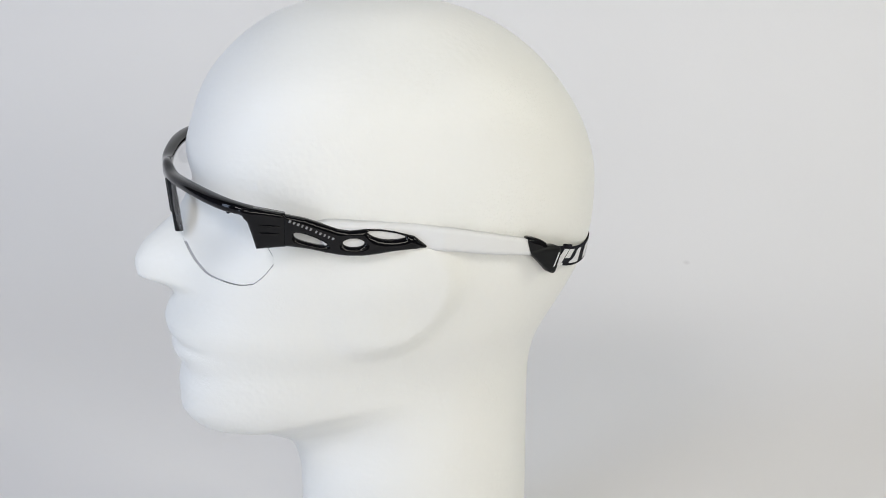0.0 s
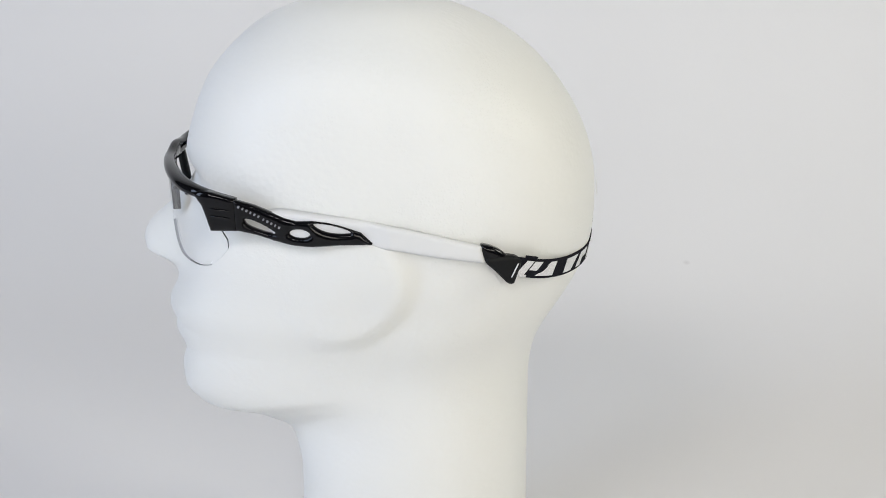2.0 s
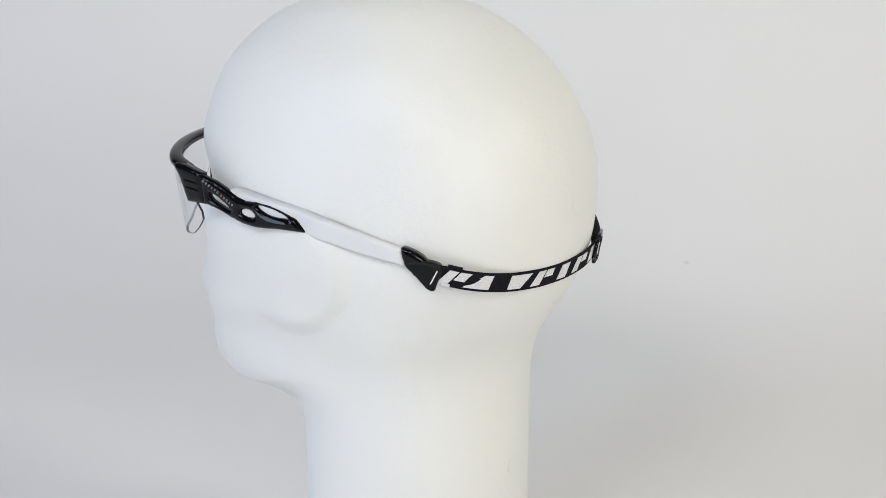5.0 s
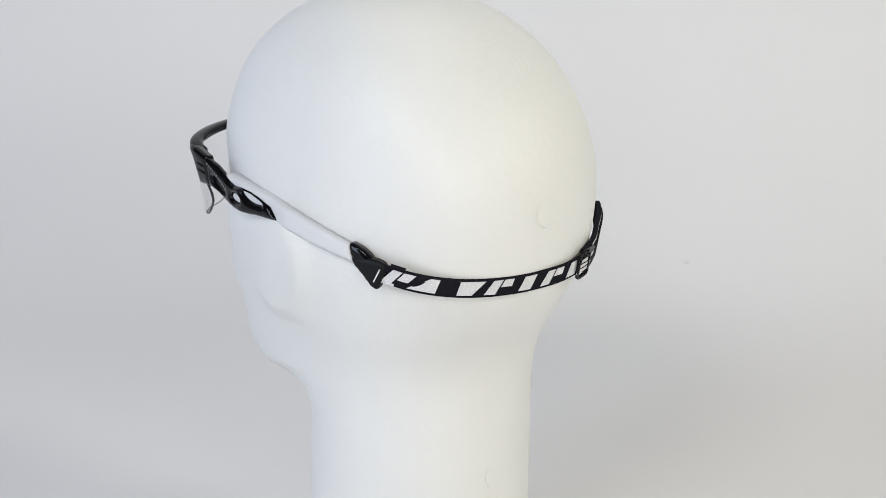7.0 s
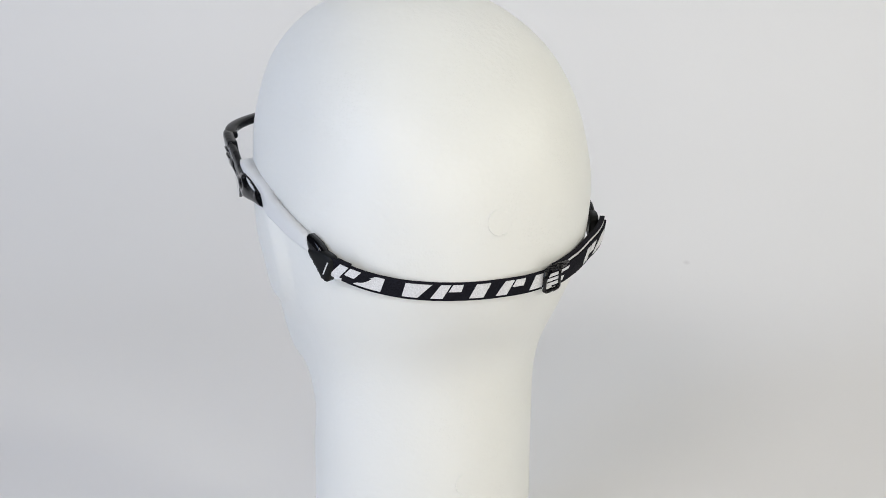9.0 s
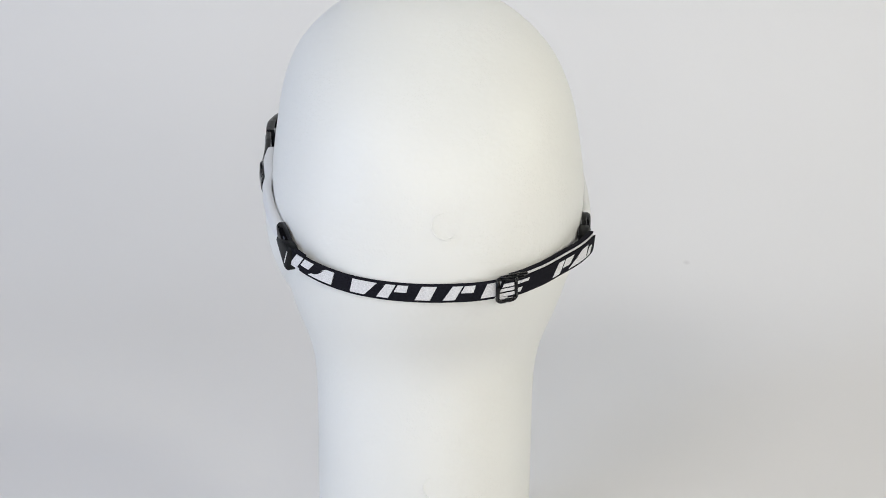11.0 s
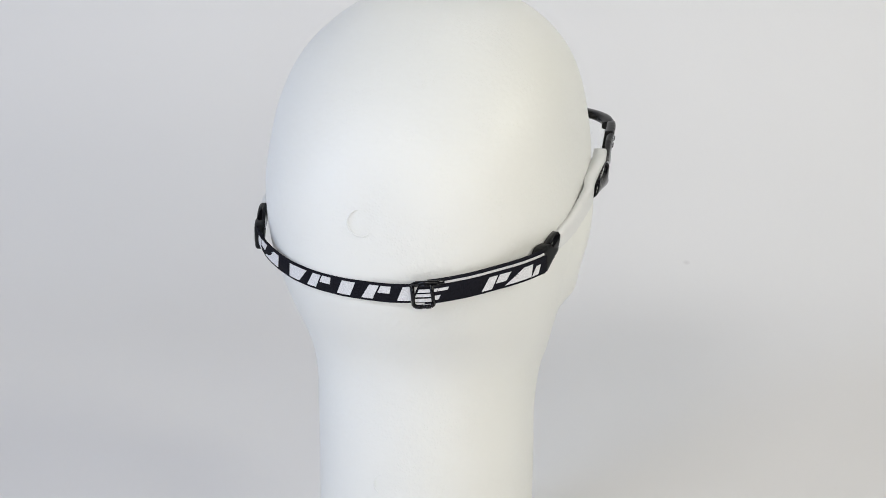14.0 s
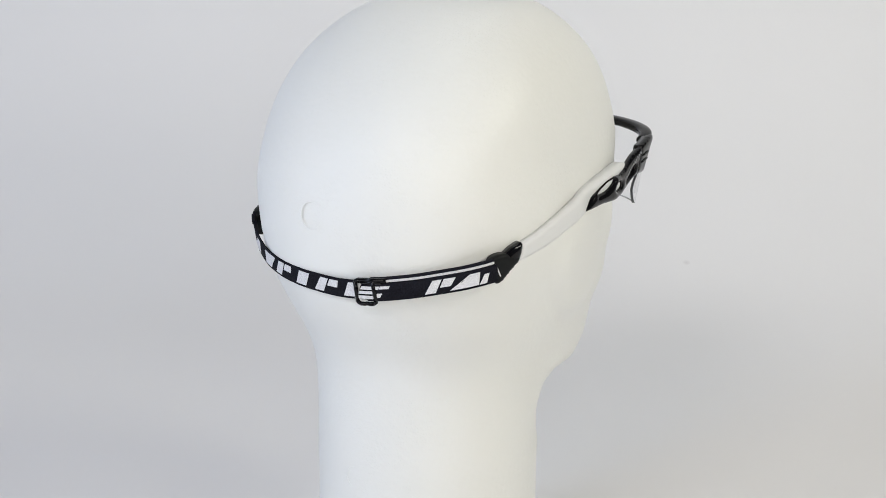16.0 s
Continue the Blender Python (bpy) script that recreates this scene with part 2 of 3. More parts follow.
def foam_head():
    bm = bmesh.new()
    th = np.linspace(0, 2 * math.pi, 241)[:-1]
    th = th - 0.35 * np.sin(th)        # denser round the face
    zs = np.concatenate([np.linspace(0, 95, 30), np.linspace(97, 260, 132), TOP - np.linspace(math.sqrt(TOP - 261), 0.25, 60) ** 2])
    rows = []
    for z in zs:
        x, y = head_point(z, th)
        rows.append([bm.verts.new((a / 1000, c / 1000, z / 1000)) for a, c in zip(x, y)])
    n = len(th)
    for p, q in zip(rows, rows[1:]):
        for i in range(n):
            bm.faces.new((p[i - 1], p[i], q[i], q[i - 1]))
    bm.faces.new(rows[0][::-1])
    bm.faces.new(rows[-1])
    ring_on(bm, (-0.0846, 0.0015, 0.2335), (-1, 0, 0.1), 0.0060, 0.00019)
    ring_on(bm, (-0.0546, 0.0005, 0.092), (-1, 0, 0.0), 0.0060, 0.00019)
    ob = new("mannequin_head", mesh_of("mannequin_head", bm, [FOAM]))
    return tagged(ob, "white expanded foam mannequin head wearing clear sports glasses", "mannequin head")


head = foam_head()

# ---------------------------------------------------------------- sports glasses
glasses = tagged(new("sports_glasses"), "black and white wraparound sports glasses with clear lenses and head strap", "glasses")
GY = -2.0      # mm, middle of the glasses

# outer line of frame and temples in plan, from the bridge backwards (one side)
PLAN_X = [125, 123.9, 120.4, 114.2, 106.2, 99.5, 92.4, 82.4, 70, 55, 40, 16, -8, -20, -32, -42, -53]
PLAN_Y = [0, 16, 32.8, 50.8, 64.8, 71.0, 74.0, 75.6, 76.6, 78.6, 80.2, 79.8, 78.6, 77.2, 74.8, 72, 67.5]
_seg = np.hypot(np.diff(PLAN_X), np.diff(PLAN_Y))
PLAN_S = np.concatenate([[0], np.cumsum(_seg)])


def plan(s, side=1):
    """Point (mm) on the outer line at arc length s, and the outward normal."""
    def at(v):
        return np.array([smooth_table(PLAN_S, PLAN_X, v), smooth_table(PLAN_S, PLAN_Y, v)])
    p, d = at(s), at(min(s + 0.4, PLAN_S[-1])) - at(max(s - 0.4, 0))
    d = d / np.hypot(*d)
    nrm = np.array([d[1], -d[0]])
    return np.array([p[0], p[1] * side + GY]), np.array([nrm[0], nrm[1] * side])


def s_of_x(x):
    return float(np.interp(-x, [-v for v in PLAN_X], PLAN_S))


def mm(x, y, z):
    """Metres from mm; the glasses sit a little askew, one side higher."""
    t = min(1.0, max(0.0, (x + 30) / 70))
    if y < 0:
        y -= 1.7 * min(1.0, -y / 70) * t * t * (3 - 2 * t)
    return (x / 1000, y / 1000, (z + 0.03 * (32 - y) * t * t * (3 - 2 * t)) / 1000)


def side_plate(outline, holes, depth, inset, side):
    """A plate that follows the temple: outline and holes as (x, z) in mm."""
    bm = bmesh.new()
    edges = []
    for loop in (outline, *holes):
        pts = []
        for (x0, z0), (x1, z1) in zip(loop, loop[1:] + loop[:1]):
            n = max(1, int(math.hypot(x1 - x0, z1 - z0) / 2.2))
            pts += [(x0 + (x1 - x0) * i / n, z0 + (z1 - z0) * i / n) for i in range(n)]
        vs = [bm.verts.new((x, z, 0)) for x, z in pts]
        edges += [bm.edges.new((vs[i - 1], vs[i])) for i in range(len(vs))]
    bmesh.ops.triangle_fill(bm, use_beauty=True, use_dissolve=False, edges=edges)
    back = bmesh.ops.extrude_face_region(bm, geom=list(bm.faces))
    deep = {v for v in back["geom"] if isinstance(v, bmesh.types.BMVert)}
    for v in bm.verts:
        p, n = plan(s_of_x(v.co.x), side)
        q = p - n * (inset + (depth if v in deep else 0))
        v.co = mm(q[0], q[1], v.co.y)
    return bm


def inside(loop, x, z):
    hit = False
    for (x0, z0), (x1, z1) in zip(loop, loop[1:] + loop[:1]):
        if (z0 > z) != (z1 > z) and x < x0 + (z - z0) * (x1 - x0) / (z1 - z0):
            hit = not hit
    return hit


def domed_plate(outline, holes, depth, inset, side, dome=1.3, reach=2.4, pitch=0.75, under=0.0, thicken=0.0, lean=0.0):
    """Like side_plate, with a face that swells away from every edge."""
    loops = []
    for loop in (outline, *holes):
        pts = []
        for (x0, z0), (x1, z1) in zip(loop, loop[1:] + loop[:1]):
            n = max(1, int(math.hypot(x1 - x0, z1 - z0) / pitch))
            pts += [(x0 + (x1 - x0) * i / n, z0 + (z1 - z0) * i / n) for i in range(n)]
        loops.append(pts)
    rim = np.array([q for l in loops for q in l])
    verts, edges = [], []
    for l in loops:
        k = len(verts)
        verts += [Vector(q) for q in l]
        edges += [(k + i, k + (i + 1) % len(l)) for i in range(len(l))]
    xs, zs = rim[:, 0], rim[:, 1]
    row = 0
    for z in np.arange(zs.min(), zs.max(), pitch * 0.87):
        row += 1
        for x in np.arange(xs.min() + (row % 2) * pitch / 2, xs.max(), pitch):
            if np.hypot(xs - x, zs - z).min() > pitch * 0.55 and inside(outline, x, z) and not any(inside(h, x, z) for h in holes):
                verts.append(Vector((x, z)))
    co2, _, faces = delaunay_2d_cdt(verts, edges, [], 1, 1e-5)[:3]
    bm = bmesh.new()
    front, back = [], []
    for q in co2:
        d = min(1.0, float(np.hypot(xs - q.x, zs - q.y).min()) / reach)
        swell = dome * math.sqrt(max(0.0, 1 - (1 - d) ** 2))
        p, n = plan(s_of_x(q.x), side)
        sunk = inset + under * min(1.0, max(0.0, (q.x - 9) / 12)) + lean * max(0.0, 242 - q.y) * min(1.0, max(0.0, (q.x - 45) / 40))
        deep = depth + thicken * min(1.0, max(0.0, q.x / 40))
        a, c = p - n * (sunk + dome - swell), p - n * (sunk + deep)
        front.append(bm.verts.new(mm(a[0], a[1], q.y)))
        back.append(bm.verts.new(mm(c[0], c[1], q.y)))
    count = {}
    for f in faces:
        m = sum((co2[i] for i in f), Vector((0, 0))) / len(f)
        if not inside(outline, m.x, m.y) or any(inside(h, m.x, m.y) for h in holes):
            continue
        bm.faces.new([front[i] for i in f])
        bm.faces.new([back[i] for i in reversed(f)])
        for i, j in zip(f, [*f[1:], f[0]]):
            key = (min(i, j), max(i, j))
            count[key] = None if key in count else (i, j)
    for e in count.values():
        if e:
            bm.faces.new((front[e[1]], front[e[0]], back[e[0]], back[e[1]]))
    bmesh.ops.delete(bm, geom=[v for v in bm.verts if not v.link_faces], context="VERTS")
    return bm


def rounded(loop, times=2):
    """Corner cutting on a closed loop."""
    for _ in range(times):
        loop = [p for a, c in zip(loop, loop[1:] + loop[:1])
                for p in ((a[0] * .75 + c[0] * .25, a[1] * .75 + c[1] * .25), (a[0] * .25 + c[0] * .75, a[1] * .25 + c[1] * .75))]
    return loop


def swept(stations, section):
    """A closed tube: section(i) gives a ring of points at each station."""
    bm = bmesh.new()
    rings = [[bm.verts.new(p) for p in section(s)] for s in stations]
    n = len(rings[0])
    for a, c in zip(rings, rings[1:]):
        for i in range(n):
            bm.faces.new((a[i - 1], a[i], c[i], c[i - 1]))
    bm.faces.new(rings[0][::-1])
    bm.faces.new(rings[-1])
    return bm


def brow_bar():
    end = s_of_x(90)

    def section(s):
        p, n = plan(abs(s), 1 if s >= 0 else -1)
        k = abs(s) / end
        zc = 245.3 - 3.6 * k ** 4 - 2.6 * gauss(s, 22)
        h, d = 2.0 + 2.4 * gauss(s, 7) + 0.6 * k - 0.9 * k ** 12, 2.4 + 1.6 * k - 0.8 * k ** 4
        ring = []
        for i in range(16):
            a = 2 * math.pi * i / 16
            ca, sa = math.cos(a), math.sin(a)
            e = (abs(ca) ** 3 + abs(sa) ** 3) ** (-1 / 3)
            ring.append(mm(*(p - n * (d - d * e * ca + 0.9 * k ** 12)), zc + h * e * sa))
        return ring
    return part("brow_bar", swept(np.linspace(-end, end, 90), section), GLOSS, glasses, "glossy black brow bar")


def lens(side):
    """A curved clear sheet under the brow bar, 1.35 mm thick."""
    outer = s_of_x(84)
    ss = np.linspace(11.0, outer, 40)
    def low(s):
        k = (s - 11) / (outer - 11)
        return smooth_table([0, 0.08, 0.2, 0.34, 0.5, 0.72, 0.87, 0.94, 1.0], [232, 225, 216, 209.2, 205.9, 206.0, 207.2, 210.8, 216.5], k)
    def high(s):
        k = (s - 11) / (outer - 11)
        return smooth_table([0, 0.8, 0.9, 0.96, 1.0], [243, 242.5, 238, 227, 220.5], k)
    bm = bmesh.new()
    grid = []
    for lay in (0, 1):
        cols = []
        for s in ss:
            p, n = plan(s, side)
            lean = 0.04 + 0.14 * (s - 11) / (outer - 11)
            col = []
            for z in np.linspace(low(s), high(s), 14):
                q = p - n * (1.5 + 1.35 * lay + lean * max(0.0, 242 - z))
                col.append(bm.verts.new(mm(q[0], q[1], z)))
            cols.append(col)
        grid.append(cols)
    for cols in grid:
        for a, c in zip(cols, cols[1:]):
            for i in range(13):
                bm.faces.new((a[i], a[i + 1], c[i + 1], c[i]))
    def rim(a0, a1, c0, c1, dark=1):
        f = bm.faces.new((a0, a1, c1, c0))
        f.material_index = dark
    o, i_ = grid
    for k in range(len(ss) - 1):
        for r in (0, -1):
            # painted refraction: rim clear by the nose, then grey, dark at the outer end
            rim(o[k][r], o[k + 1][r], i_[k][r], i_[k + 1][r], 0 if k < 8 else 2 if k < 24 else 1)
    for k in range(13):
        for c in (0, -1):
            rim(o[c][k], o[c][k + 1], i_[c][k], i_[c][k + 1], int(c != 0))
    ob = part("lens", bm, [CLEAR, EDGE, SOFT_EDGE], glasses, "clear curved lens with refraction painted dark on its thin edge")
    ob.visible_shadow = False
    return ob


def nose_pad(side):
    """Soft black pad that hangs from the bridge."""
    def section(k):
        p, n = plan(8.0 + 7.0 * k, side)
        z = 244 - 27 * k
        q = p - n * (2.0 + 2.5 * k)
        w, d = 3.0 + 0.9 * math.sin(math.pi * k) - 0.9 * k, 2.0
        tang = np.array([-n[1], n[0]])
        return [mm(*(q + tang * w * math.cos(a) - n * d * math.sin(a)), z) for a in np.linspace(0, 2 * math.pi, 13)[:-1]]
    return part("nose_pad", swept(np.linspace(0, 1, 14), section), RUBBER, glasses, "black rubber nose pad")


def lens_tab(side, s):
    """Small clear stop on the lens below the bar."""
    p, n = plan(s, side)
    bm = bmesh.new()
    bmesh.ops.create_cube(bm, size=1)
    tang = np.array([-n[1], n[0]])
    for v in bm.verts:
        q = p - n * (1.4 + 2.2 * (v.co.x + 0.5)) + tang * v.co.y * 1.2
        v.co = mm(q[0], q[1], 241.6 + v.co.z * 2.2)
    return bevelled(part("lens_stop", bm, RUBBER, glasses, "", False), 0.0003)


def end_piece(side):
    line = [(99.5, 243.4), (95, 244.2), (90, 243.8), (86, 243.0), (78.4, 241.3), (78.4, 226), (86, 225.4), (91.5, 225), (93.0, 231), (94.8, 237.5), (97.4, 241)]
    return part("end_piece", domed_plate(line, [], 5.0, -0.45, side, 1.3, 4.0, lean=0.17), GLOSS, glasses, "glossy black hinge block")


def temple(side):
    line = [(66, 233.4), (64.6, 235.6), (60.5, 236.4), (55, 236.2), (44, 235.5), (30, 234.2), (20, 232.9), (2, 229.6), (-15, 225.4), (-31.6, 221.0),
            (-32.4, 217.5), (-33.6, 213.2), (-15, 216.0), (2.4, 219.4), (16, 221.6), (40, 222.8), (56, 223.6), (62, 226), (66, 231)]
    return part("temple", domed_plate(line, [], 4.0, -0.4, side, 1.0, 2.6, 1.1, 2.2, 2.6), WHITE, glasses, "smooth white plastic temple arm")


def temple_cover(side):
    line = [(79.6, 241.2), (70, 238.8), (63, 236.2), (60, 235.2), (56, 233.8), (51, 232.9), (44, 233.5), (37, 232.9), (31, 231.6), (22, 228.6), (15.5, 222.8),
            (23, 222.8), (31, 222.6), (40, 221.8), (46, 221.4), (52, 221.4), (56, 221.8), (62, 223), (70, 224.8), (79.6, 226.2)]
    slot = rounded([(75.0, 232.8), (67.9, 230.8), (59.6, 226.4), (63.6, 225.9), (71.4, 228.0), (74.8, 230.0)], 2)
    eye = [(49.3 + 4.7 * math.cos(a), 227.3 + 1.95 * math.sin(a)) for a in np.linspace(0, 2 * math.pi, 17)[:-1]]
    top = rounded([(44.4, 232.8), (36, 232.2), (30, 230.7), (24.8, 228.3), (31, 227.9), (36, 228.3), (41, 230.0)], 2)
    cov = part("temple_cover", domed_plate(line, [slot, eye, top], 3.4, -0.5, side, 1.7, 3.2, 0.65, lean=0.17), GLOSS, glasses, "glossy black openwork temple cover")
    # two moulded ridges by the hinge
    for z in (236.2, 232.6):
        rib = domed_plate(rounded([(90.0, z + 1.0), (81.0, z + 0.3), (81.0, z - 1.0), (90.0, z - 0.3)], 1), [], 2.2, -1.2, side, 0.9, 0.75, 0.35, lean=0.17)
        part("ridge", rib, GLOSS, cov)
    # maker's mark as plain silver bars
    for i in range(11):
        x = 76.4 - 1.78 * i - (0.5 if i > 5 else 0)
        z = 238.3 - 0.80 * i - (0.4 if i > 5 else 0)
        w = (0.72, 0.6, 0.75, 0.5, 0.7, 0.66, 0.5, 0.74, 0.62, 0.45, 0.7)[i]
        bar = side_plate([(x + w * 0.55, z + 0.66), (x - w * 0.75, z + 0.36), (x - w * 0.55 + 0.5, z - 0.6), (x + w * 0.45 + 0.5, z - 0.4)], [], 0.7, -0.85 + 0.17 * max(0.0, 242 - z) * min(1.0, (x - 45) / 40), side)
        part("mark", bar, SILVER, cov, "small silver printed bar", False)
    return cov


brow_bar()
for sd in (1, -1):
    lens(sd)
    nose_pad(sd)
    lens_tab(sd, s_of_x(103))
    lens_tab(sd, s_of_x(97.5))
    end_piece(sd)
    temple(sd)
    temple_cover(sd)

# ---------------------------------------------------------------- strap and clips
# centre line of the strap round the back of the head (mm)
STRAP = [(-40, 71, 212.2), (-48, 65.8, 210.2), (-56, 58.8, 207.2), (-64, 48.6, 204.4), (-71.5, 36.6, 202.7), (-77.8, 22, 202.0),
         (-81.3, 6, 201.7), (-82.4, -10, 201.9), (-80.5, -27, 203.1), (-73.8, -42.2, 205.2), (-65.2, -54.4, 207.5), (-56.7, -65.8, 210.2), (-48, -73, 212.6), (-41, -75.5, 214.2)]
_P = np.array(STRAP, float)
_L = np.concatenate([[0], np.cumsum(np.linalg.norm(np.diff(_P, axis=0), axis=1))])


def band(s):
    """Point on the strap's middle at arc length s, the outward normal and the way up."""
    def at(v):
        return np.array([smooth_table(_L, _P[:, i], v) for i in range(3)])
    p, d = at(s), at(min(s + 1.5, _L[-1])) - at(max(s - 1.5, 0))
    d = d / np.linalg.norm(d)
    n = np.cross(d, (0, 0, 1))
    n = n / np.linalg.norm(n)
    if n @ (p - np.array([0, MID, p[2]])) < 0:
        n = -n
    upw = np.cross(n, d)
    upw = upw if upw[2] > 0 else -upw
    upw = upw + n * 0.16
    return p, n, upw / np.linalg.norm(upw)


def s_near(x, y):
    return float(_L[0] + min(np.linspace(0, _L[-1], 600), key=lambda v: np.hypot(*(band(v)[0][:2] - (x, y)))))


def ribbon(s0, s1, half, lift, thick, rise=0.0):
    def section(s):
        p, n, u = band(s)
        q = p + u * rise
        return [tuple((q + u * a * half + n * (lift + c * thick)) / 1000) for a, c in
                ((-1, 0.15), (-0.96, 0), (0.96, 0), (1, 0.15), (1, 0.85), (0.96, 1), (-0.96, 1), (-1, 0.85))]
    return swept(np.linspace(s0, s1, max(4, int((s1 - s0) / 1.2))), section)


def woven_shape(bm, s, shape, lift, half, rise=0.0):
    """Raised thread: quads of four (s, h) corners each, h from -1 to 1 across the strap."""
    for quad in shape:
        cols = []
        for k in np.linspace(0, 1, 5):
            (a0, h0), (a1, h1), (b1, g1), (b0, g0) = quad
            lo = (a0 + (a1 - a0) * k, h0 + (h1 - h0) * k)
            hi = (b0 + (b1 - b0) * k, g0 + (g1 - g0) * k)
            col = []
            for a, h in (lo, hi):
                p, n, u = band(s + a)
                for dz in (0.0, 0.22):
                    col.append(bm.verts.new(tuple((p + u * (rise + h * half) + n * (lift + dz)) / 1000)))
            cols.append(col)
        for a, c in zip(cols, cols[1:]):
            bm.faces.new((a[1], c[1], c[3], a[3]))
            bm.faces.new((a[0], c[0], c[1], a[1]))
            bm.faces.new((a[2], a[3], c[3], c[2]))
        bm.faces.new((cols[0][0], cols[0][1], cols[0][3], cols[0][2]))
        bm.faces.new((cols[-1][0], cols[-1][2], cols[-1][3], cols[-1][1]))
    return bm


HALF, DOUBLED = 4.65, 4.2


# plain leaning blocks in the colours of the woven pattern
def leaning(*bars):
    """Leaning pieces as (left, right, lowest, highest) or with a narrowing (left, right, lowest, highest, in_left, in_right)."""
    quads = []
    for l, r, lo, hi, *narrow in bars:
        nl, nr = narrow or (0, 0)
        quads.append([(l + 2.4 * lo, lo), (r + 2.4 * lo, lo), (r - nr + 2.4 * hi, hi), (l + nl + 2.4 * hi, hi)])
    return quads


BLOCKS = {
    "pair": leaning((-6.2, -0.9, -0.74, 0.74, 0.8, 0), (0.0, 5.6, -0.02, 0.74, 0, 0.9)),
    "low_pair": leaning((-5.6, -0.8, -0.74, 0.74, 0.6, 0), (0.1, 4.9, -0.2, 0.74, 0, -0.6)),
    "wedge": leaning((-7.0, 5.6, -0.74, 0.74, 6.0, 2.2)),
    "lozenge": leaning((-3.3, 3.3, -0.74, 0.74, -0.4, 0.4)),
    "stub": leaning((-1.2, 1.9, -0.74, 0.35, 0, 1.0)),
    "fan": leaning((-3.4, 3.4, -0.74, 0.74, -2.4, -2.6)),
    "bars": leaning((-5.0, 4.2, -0.74, -0.36), (-4.2, 3.4, -0.16, 0.18), (-4.2, 4.0, 0.36, 0.74), (4.4, 6.6, -0.6, -0.1), (4.2, 8.4, 0.4, 0.74)),
}


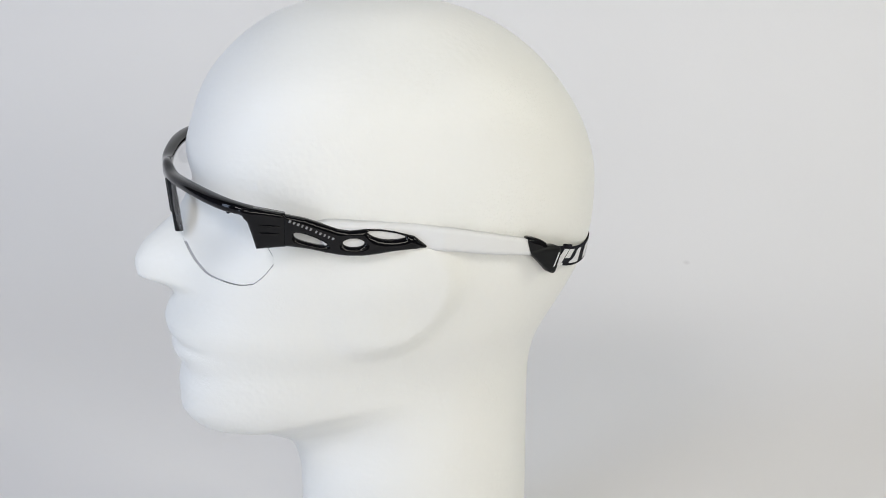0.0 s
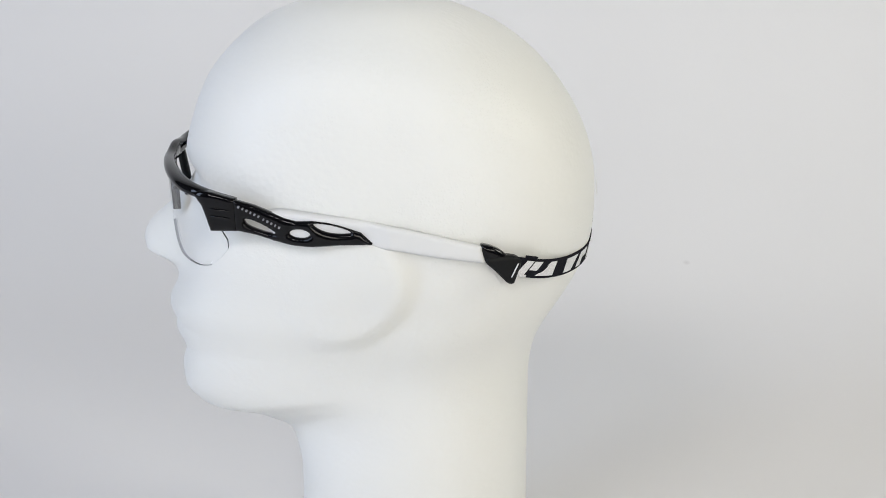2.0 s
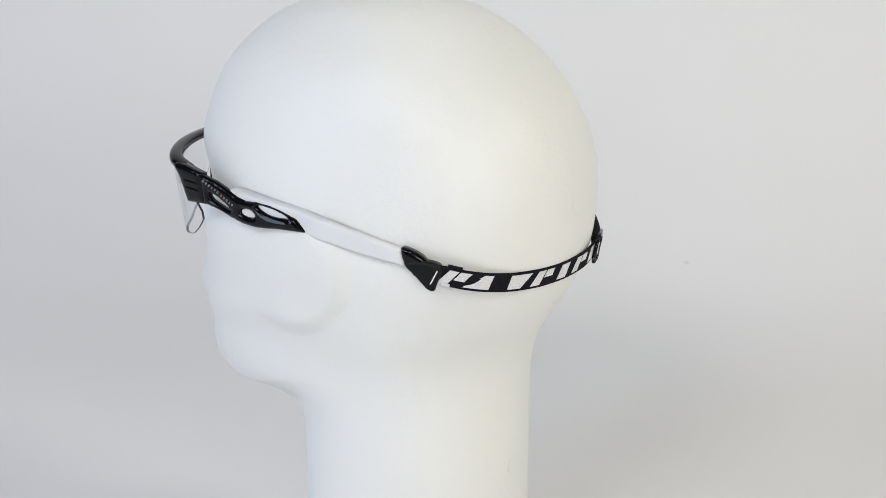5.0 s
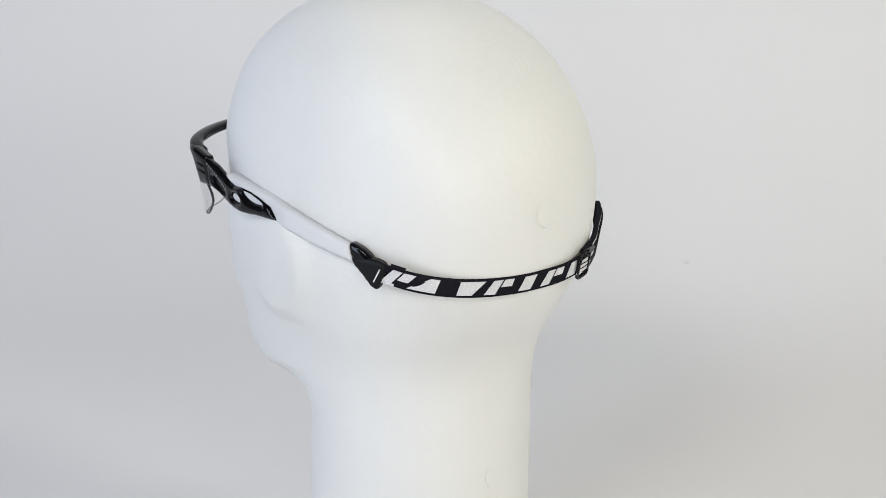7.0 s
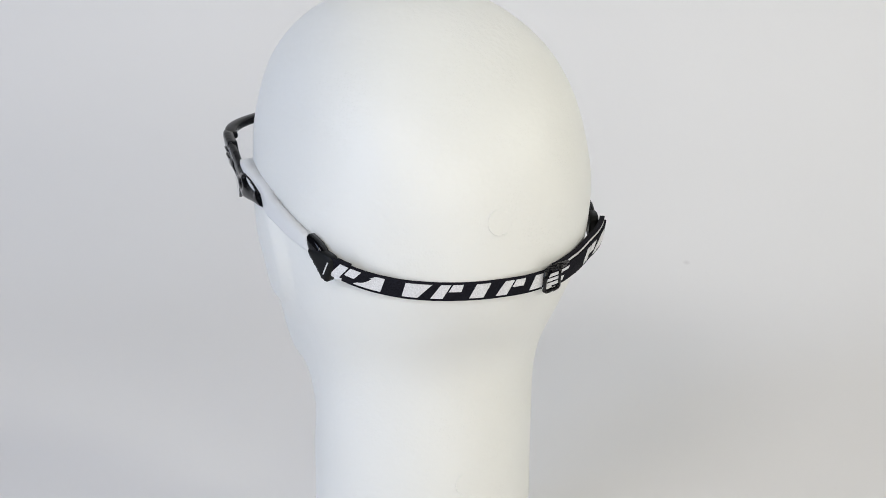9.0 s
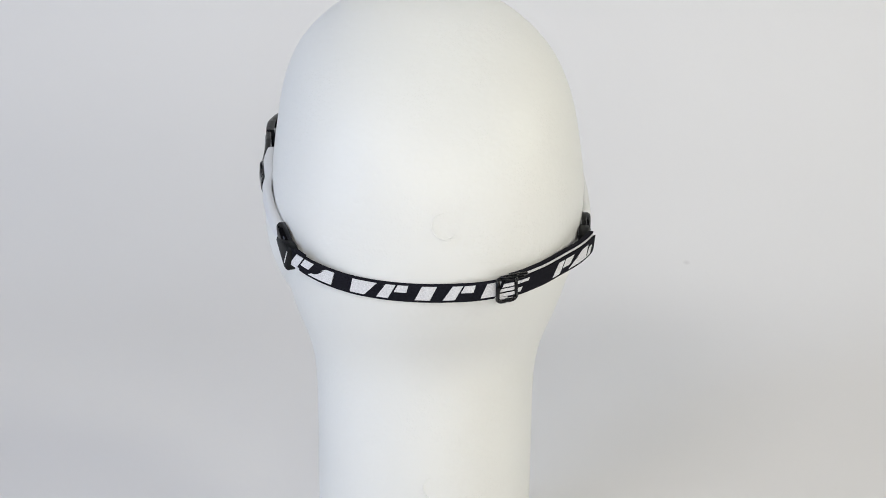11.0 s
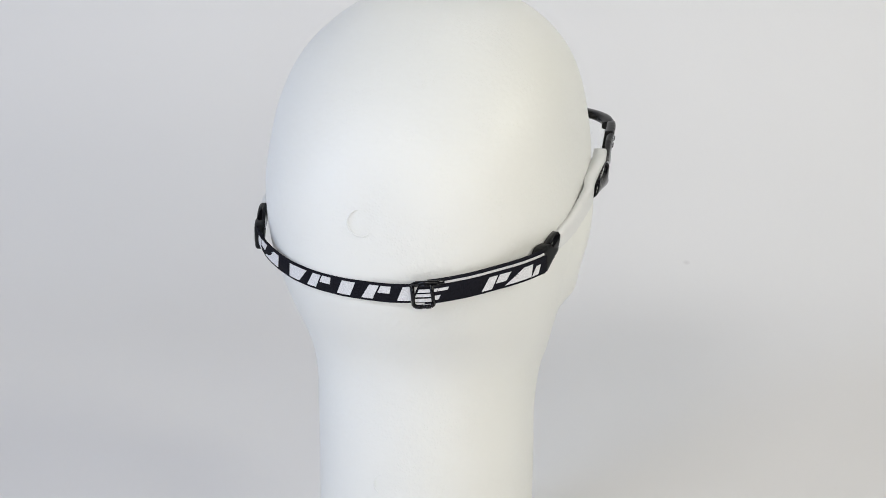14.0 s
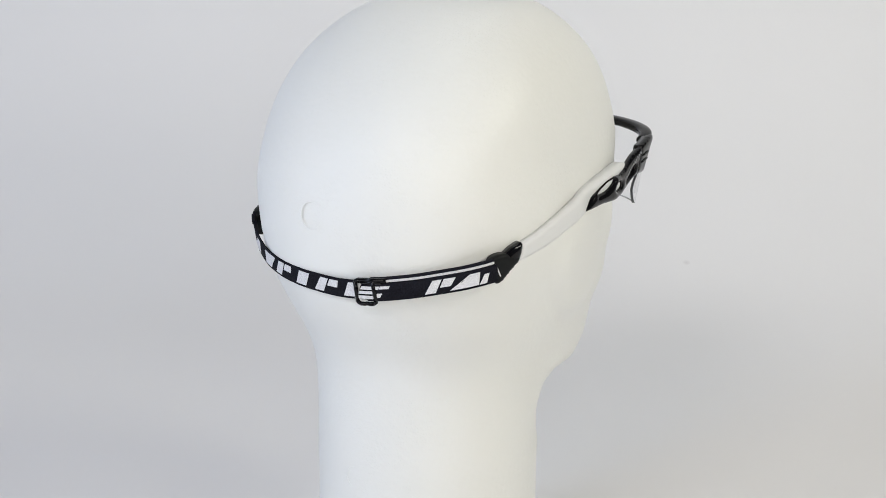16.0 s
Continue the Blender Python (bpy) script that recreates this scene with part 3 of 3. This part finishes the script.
def strap():
    mid_s = s_near(-80.5, -27)
    ob = part("head_strap", ribbon(5, mid_s + 3, HALF, 0.0, 1.0), WEBBING, glasses, "black woven elastic strap with white shapes")
    part("strap_inner", ribbon(mid_s + 2, _L[-1] - 8.5, DOUBLED, -1.3, 2.5, 1.9), WEBBING, ob, "inner layer of the black strap")
    for (x, y), kind in (((-53.5, 62.5), "low_pair"), ((-61.5, 52.5), "wedge"), ((-71.5, 37.0), "fan"), ((-77.4, 23.0), "pair"), ((-80.6, 9.0), "lozenge"), ((-82.2, -6), "pair"), ((-81.5, -20.0), "lozenge")):
        bm = bmesh.new()
        woven_shape(bm, s_near(x, y), BLOCKS[kind], 0.95, HALF)
        part("woven_shape", bm, THREAD, ob, "white woven shape", False)
    bm = bmesh.new()
    woven_shape(bm, 12.0, [[(-4.0, -0.98), (3.0, -0.98), (3.0, -0.74), (-3.0, -0.74)]], 0.95, HALF)
    part("fold_edge", bm, THREAD, ob, "white thread along the folded strap end", False)
    # stitched loop end above the strap beside the near clip
    part("loop_end", ribbon(11.5, 18.0, 1.0, 0.3, 1.2, HALF + 0.2), WEBBING, ob, "folded black strap end")
    # second layer from the buckle to the far clip
    a, c = s_near(-80.5, -27), _L[-1] - 8.0
    lay = part("strap_end", ribbon(a, c, DOUBLED + 0.1, 1.4, 1.0, -0.6), WEBBING, ob, "doubled black strap end")
    for (x, y), kind in (((-80.4, -27.4), "bars"), ((-66.5, -56), "low_pair"), ((-58.0, -65.2), "wedge"), ((-51.6, -68.4), "stub")):
        bm = bmesh.new()
        woven_shape(bm, s_near(x, y), BLOCKS[kind], 2.35, DOUBLED, -0.6)
        part("woven_shape", bm, THREAD, ob, "white woven shape", False)
    bm = bmesh.new()
    for k in np.arange(a + 4, c - 3, 2.4):
        woven_shape(bm, k, [[(0, 0.50), (2.4, 0.50), (2.4, 0.78), (0, 0.78)]], 1.15, DOUBLED, 1.9)
    part("edge_thread", bm, THREAD, ob, "thin white edge thread", False)
    # three-bar slider
    s = s_near(-80.6, -26.5)
    bm = bmesh.new()

    def rod(ends, r):
        (a0, h0, n0), (a1, h1, n1) = ends
        def where(av, hv, nv):
            p, n, u = band(s + av)
            return Vector(tuple((p + u * hv + n * nv) / 1000))
        p0, p1 = where(a0, h0, n0), where(a1, h1, n1)
        m = (p1 - p0).to_track_quat("Z", "Y").to_matrix()
        rings = []
        for p in (p0, p0.lerp(p1, 0.5), p1):
            rings.append([bm.verts.new(p + m @ Vector((r * math.cos(t), r * math.sin(t), 0)) / 1000) for t in np.linspace(0, 2 * math.pi, 11)[:-1]])
        for q, w in zip(rings, rings[1:]):
            for i in range(10):
                bm.faces.new((q[i - 1], q[i], w[i], w[i - 1]))
        bm.faces.new(rings[0][::-1])
        bm.faces.new(rings[-1])
    for av in (-4.4, 4.4):
        rod([(av, -5.2, 2.3), (av * 0.94, 4.6, 2.3)], 0.95)
    corners = [(-4.4, -5.2, 2.3), (-3.2, -6.2, 2.3), (-0.8, -6.3, 2.3), (0, -5.9, 2.3), (0.8, -6.3, 2.3), (3.2, -6.2, 2.3), (4.4, -5.2, 2.3)]
    for ends in zip(corners, corners[1:]):
        rod(ends, 0.95)
    rod([(-4.2, 4.7, 2.2), (-2.6, 5.5, 2.2)], 0.95)
    rod([(-2.6, 5.5, 2.2), (9.8, 5.0, 2.1)], 1.05)
    rod([(-1.0, 4.3, 2.6), (8.0, 4.1, 2.4)], 0.8)
    part("buckle", bm, GLOSS, ob, "black plastic slider buckle")
    return ob


def clip(side):
    """Rubber end of the temple that takes the strap."""
    tip = [(-31.2, 221.9), (-33.5, 221.8), (-38.9, 219.9), (-43.2, 216.6), (-44.6, 213.4), (-41, 211.6), (-36, 211.8), (-33.2, 214.0), (-31.4, 217.6)]
    part_tip = domed_plate(rounded(tip, 2), [], 4.4, -0.5, side, 1.8, 3.0)
    t = part("temple_tip", part_tip, GLOSS, glasses, "glossy black temple tip")
    flag = [(-32.9, 215.8), (-39.3, 216.6), (-44.8, 216.4), (-49.2, 214.9), (-49.4, 211.4), (-47.2, 205.8), (-46.4, 202.6), (-43.6, 203.0), (-40.6, 206.4), (-37.4, 209.9), (-33.6, 213.2)]
    lift = 0.0 if side > 0 else 2.4
    flag = [(x, z + lift * min(1.0, (-x - 33) / 10)) for x, z in flag]
    c = part("strap_clip", domed_plate(rounded(flag, 2), [], 4.6, -1.1 if side > 0 else -0.6, side, 1.2, 2.6), RUBBER, glasses, "matt black rubber strap clip")
    thin = side_plate([(-47.2, 212.6 + lift), (-47.8, 212.6 + lift), (-45.0, 206.4 + lift), (-44.4, 206.4 + lift)], [], 0.5, -1.25 if side > 0 else -0.75, side)
    part("clip_line", thin, THREAD, c, "thin white line", False)
    return c


strap()
for sd in (1, -1):
    clip(sd)


# ---------------------------------------------------------------- turning
def turn_at(t):
    return 193.7 - 8.8721 * t + 0.013776 * t * t


def motions():
    rows = [(t, pose(0, 0, 0, 0, 0, turn_at(t))) for t in range(17)]
    walk(head, rows)
    walk(glasses, rows)


motions()
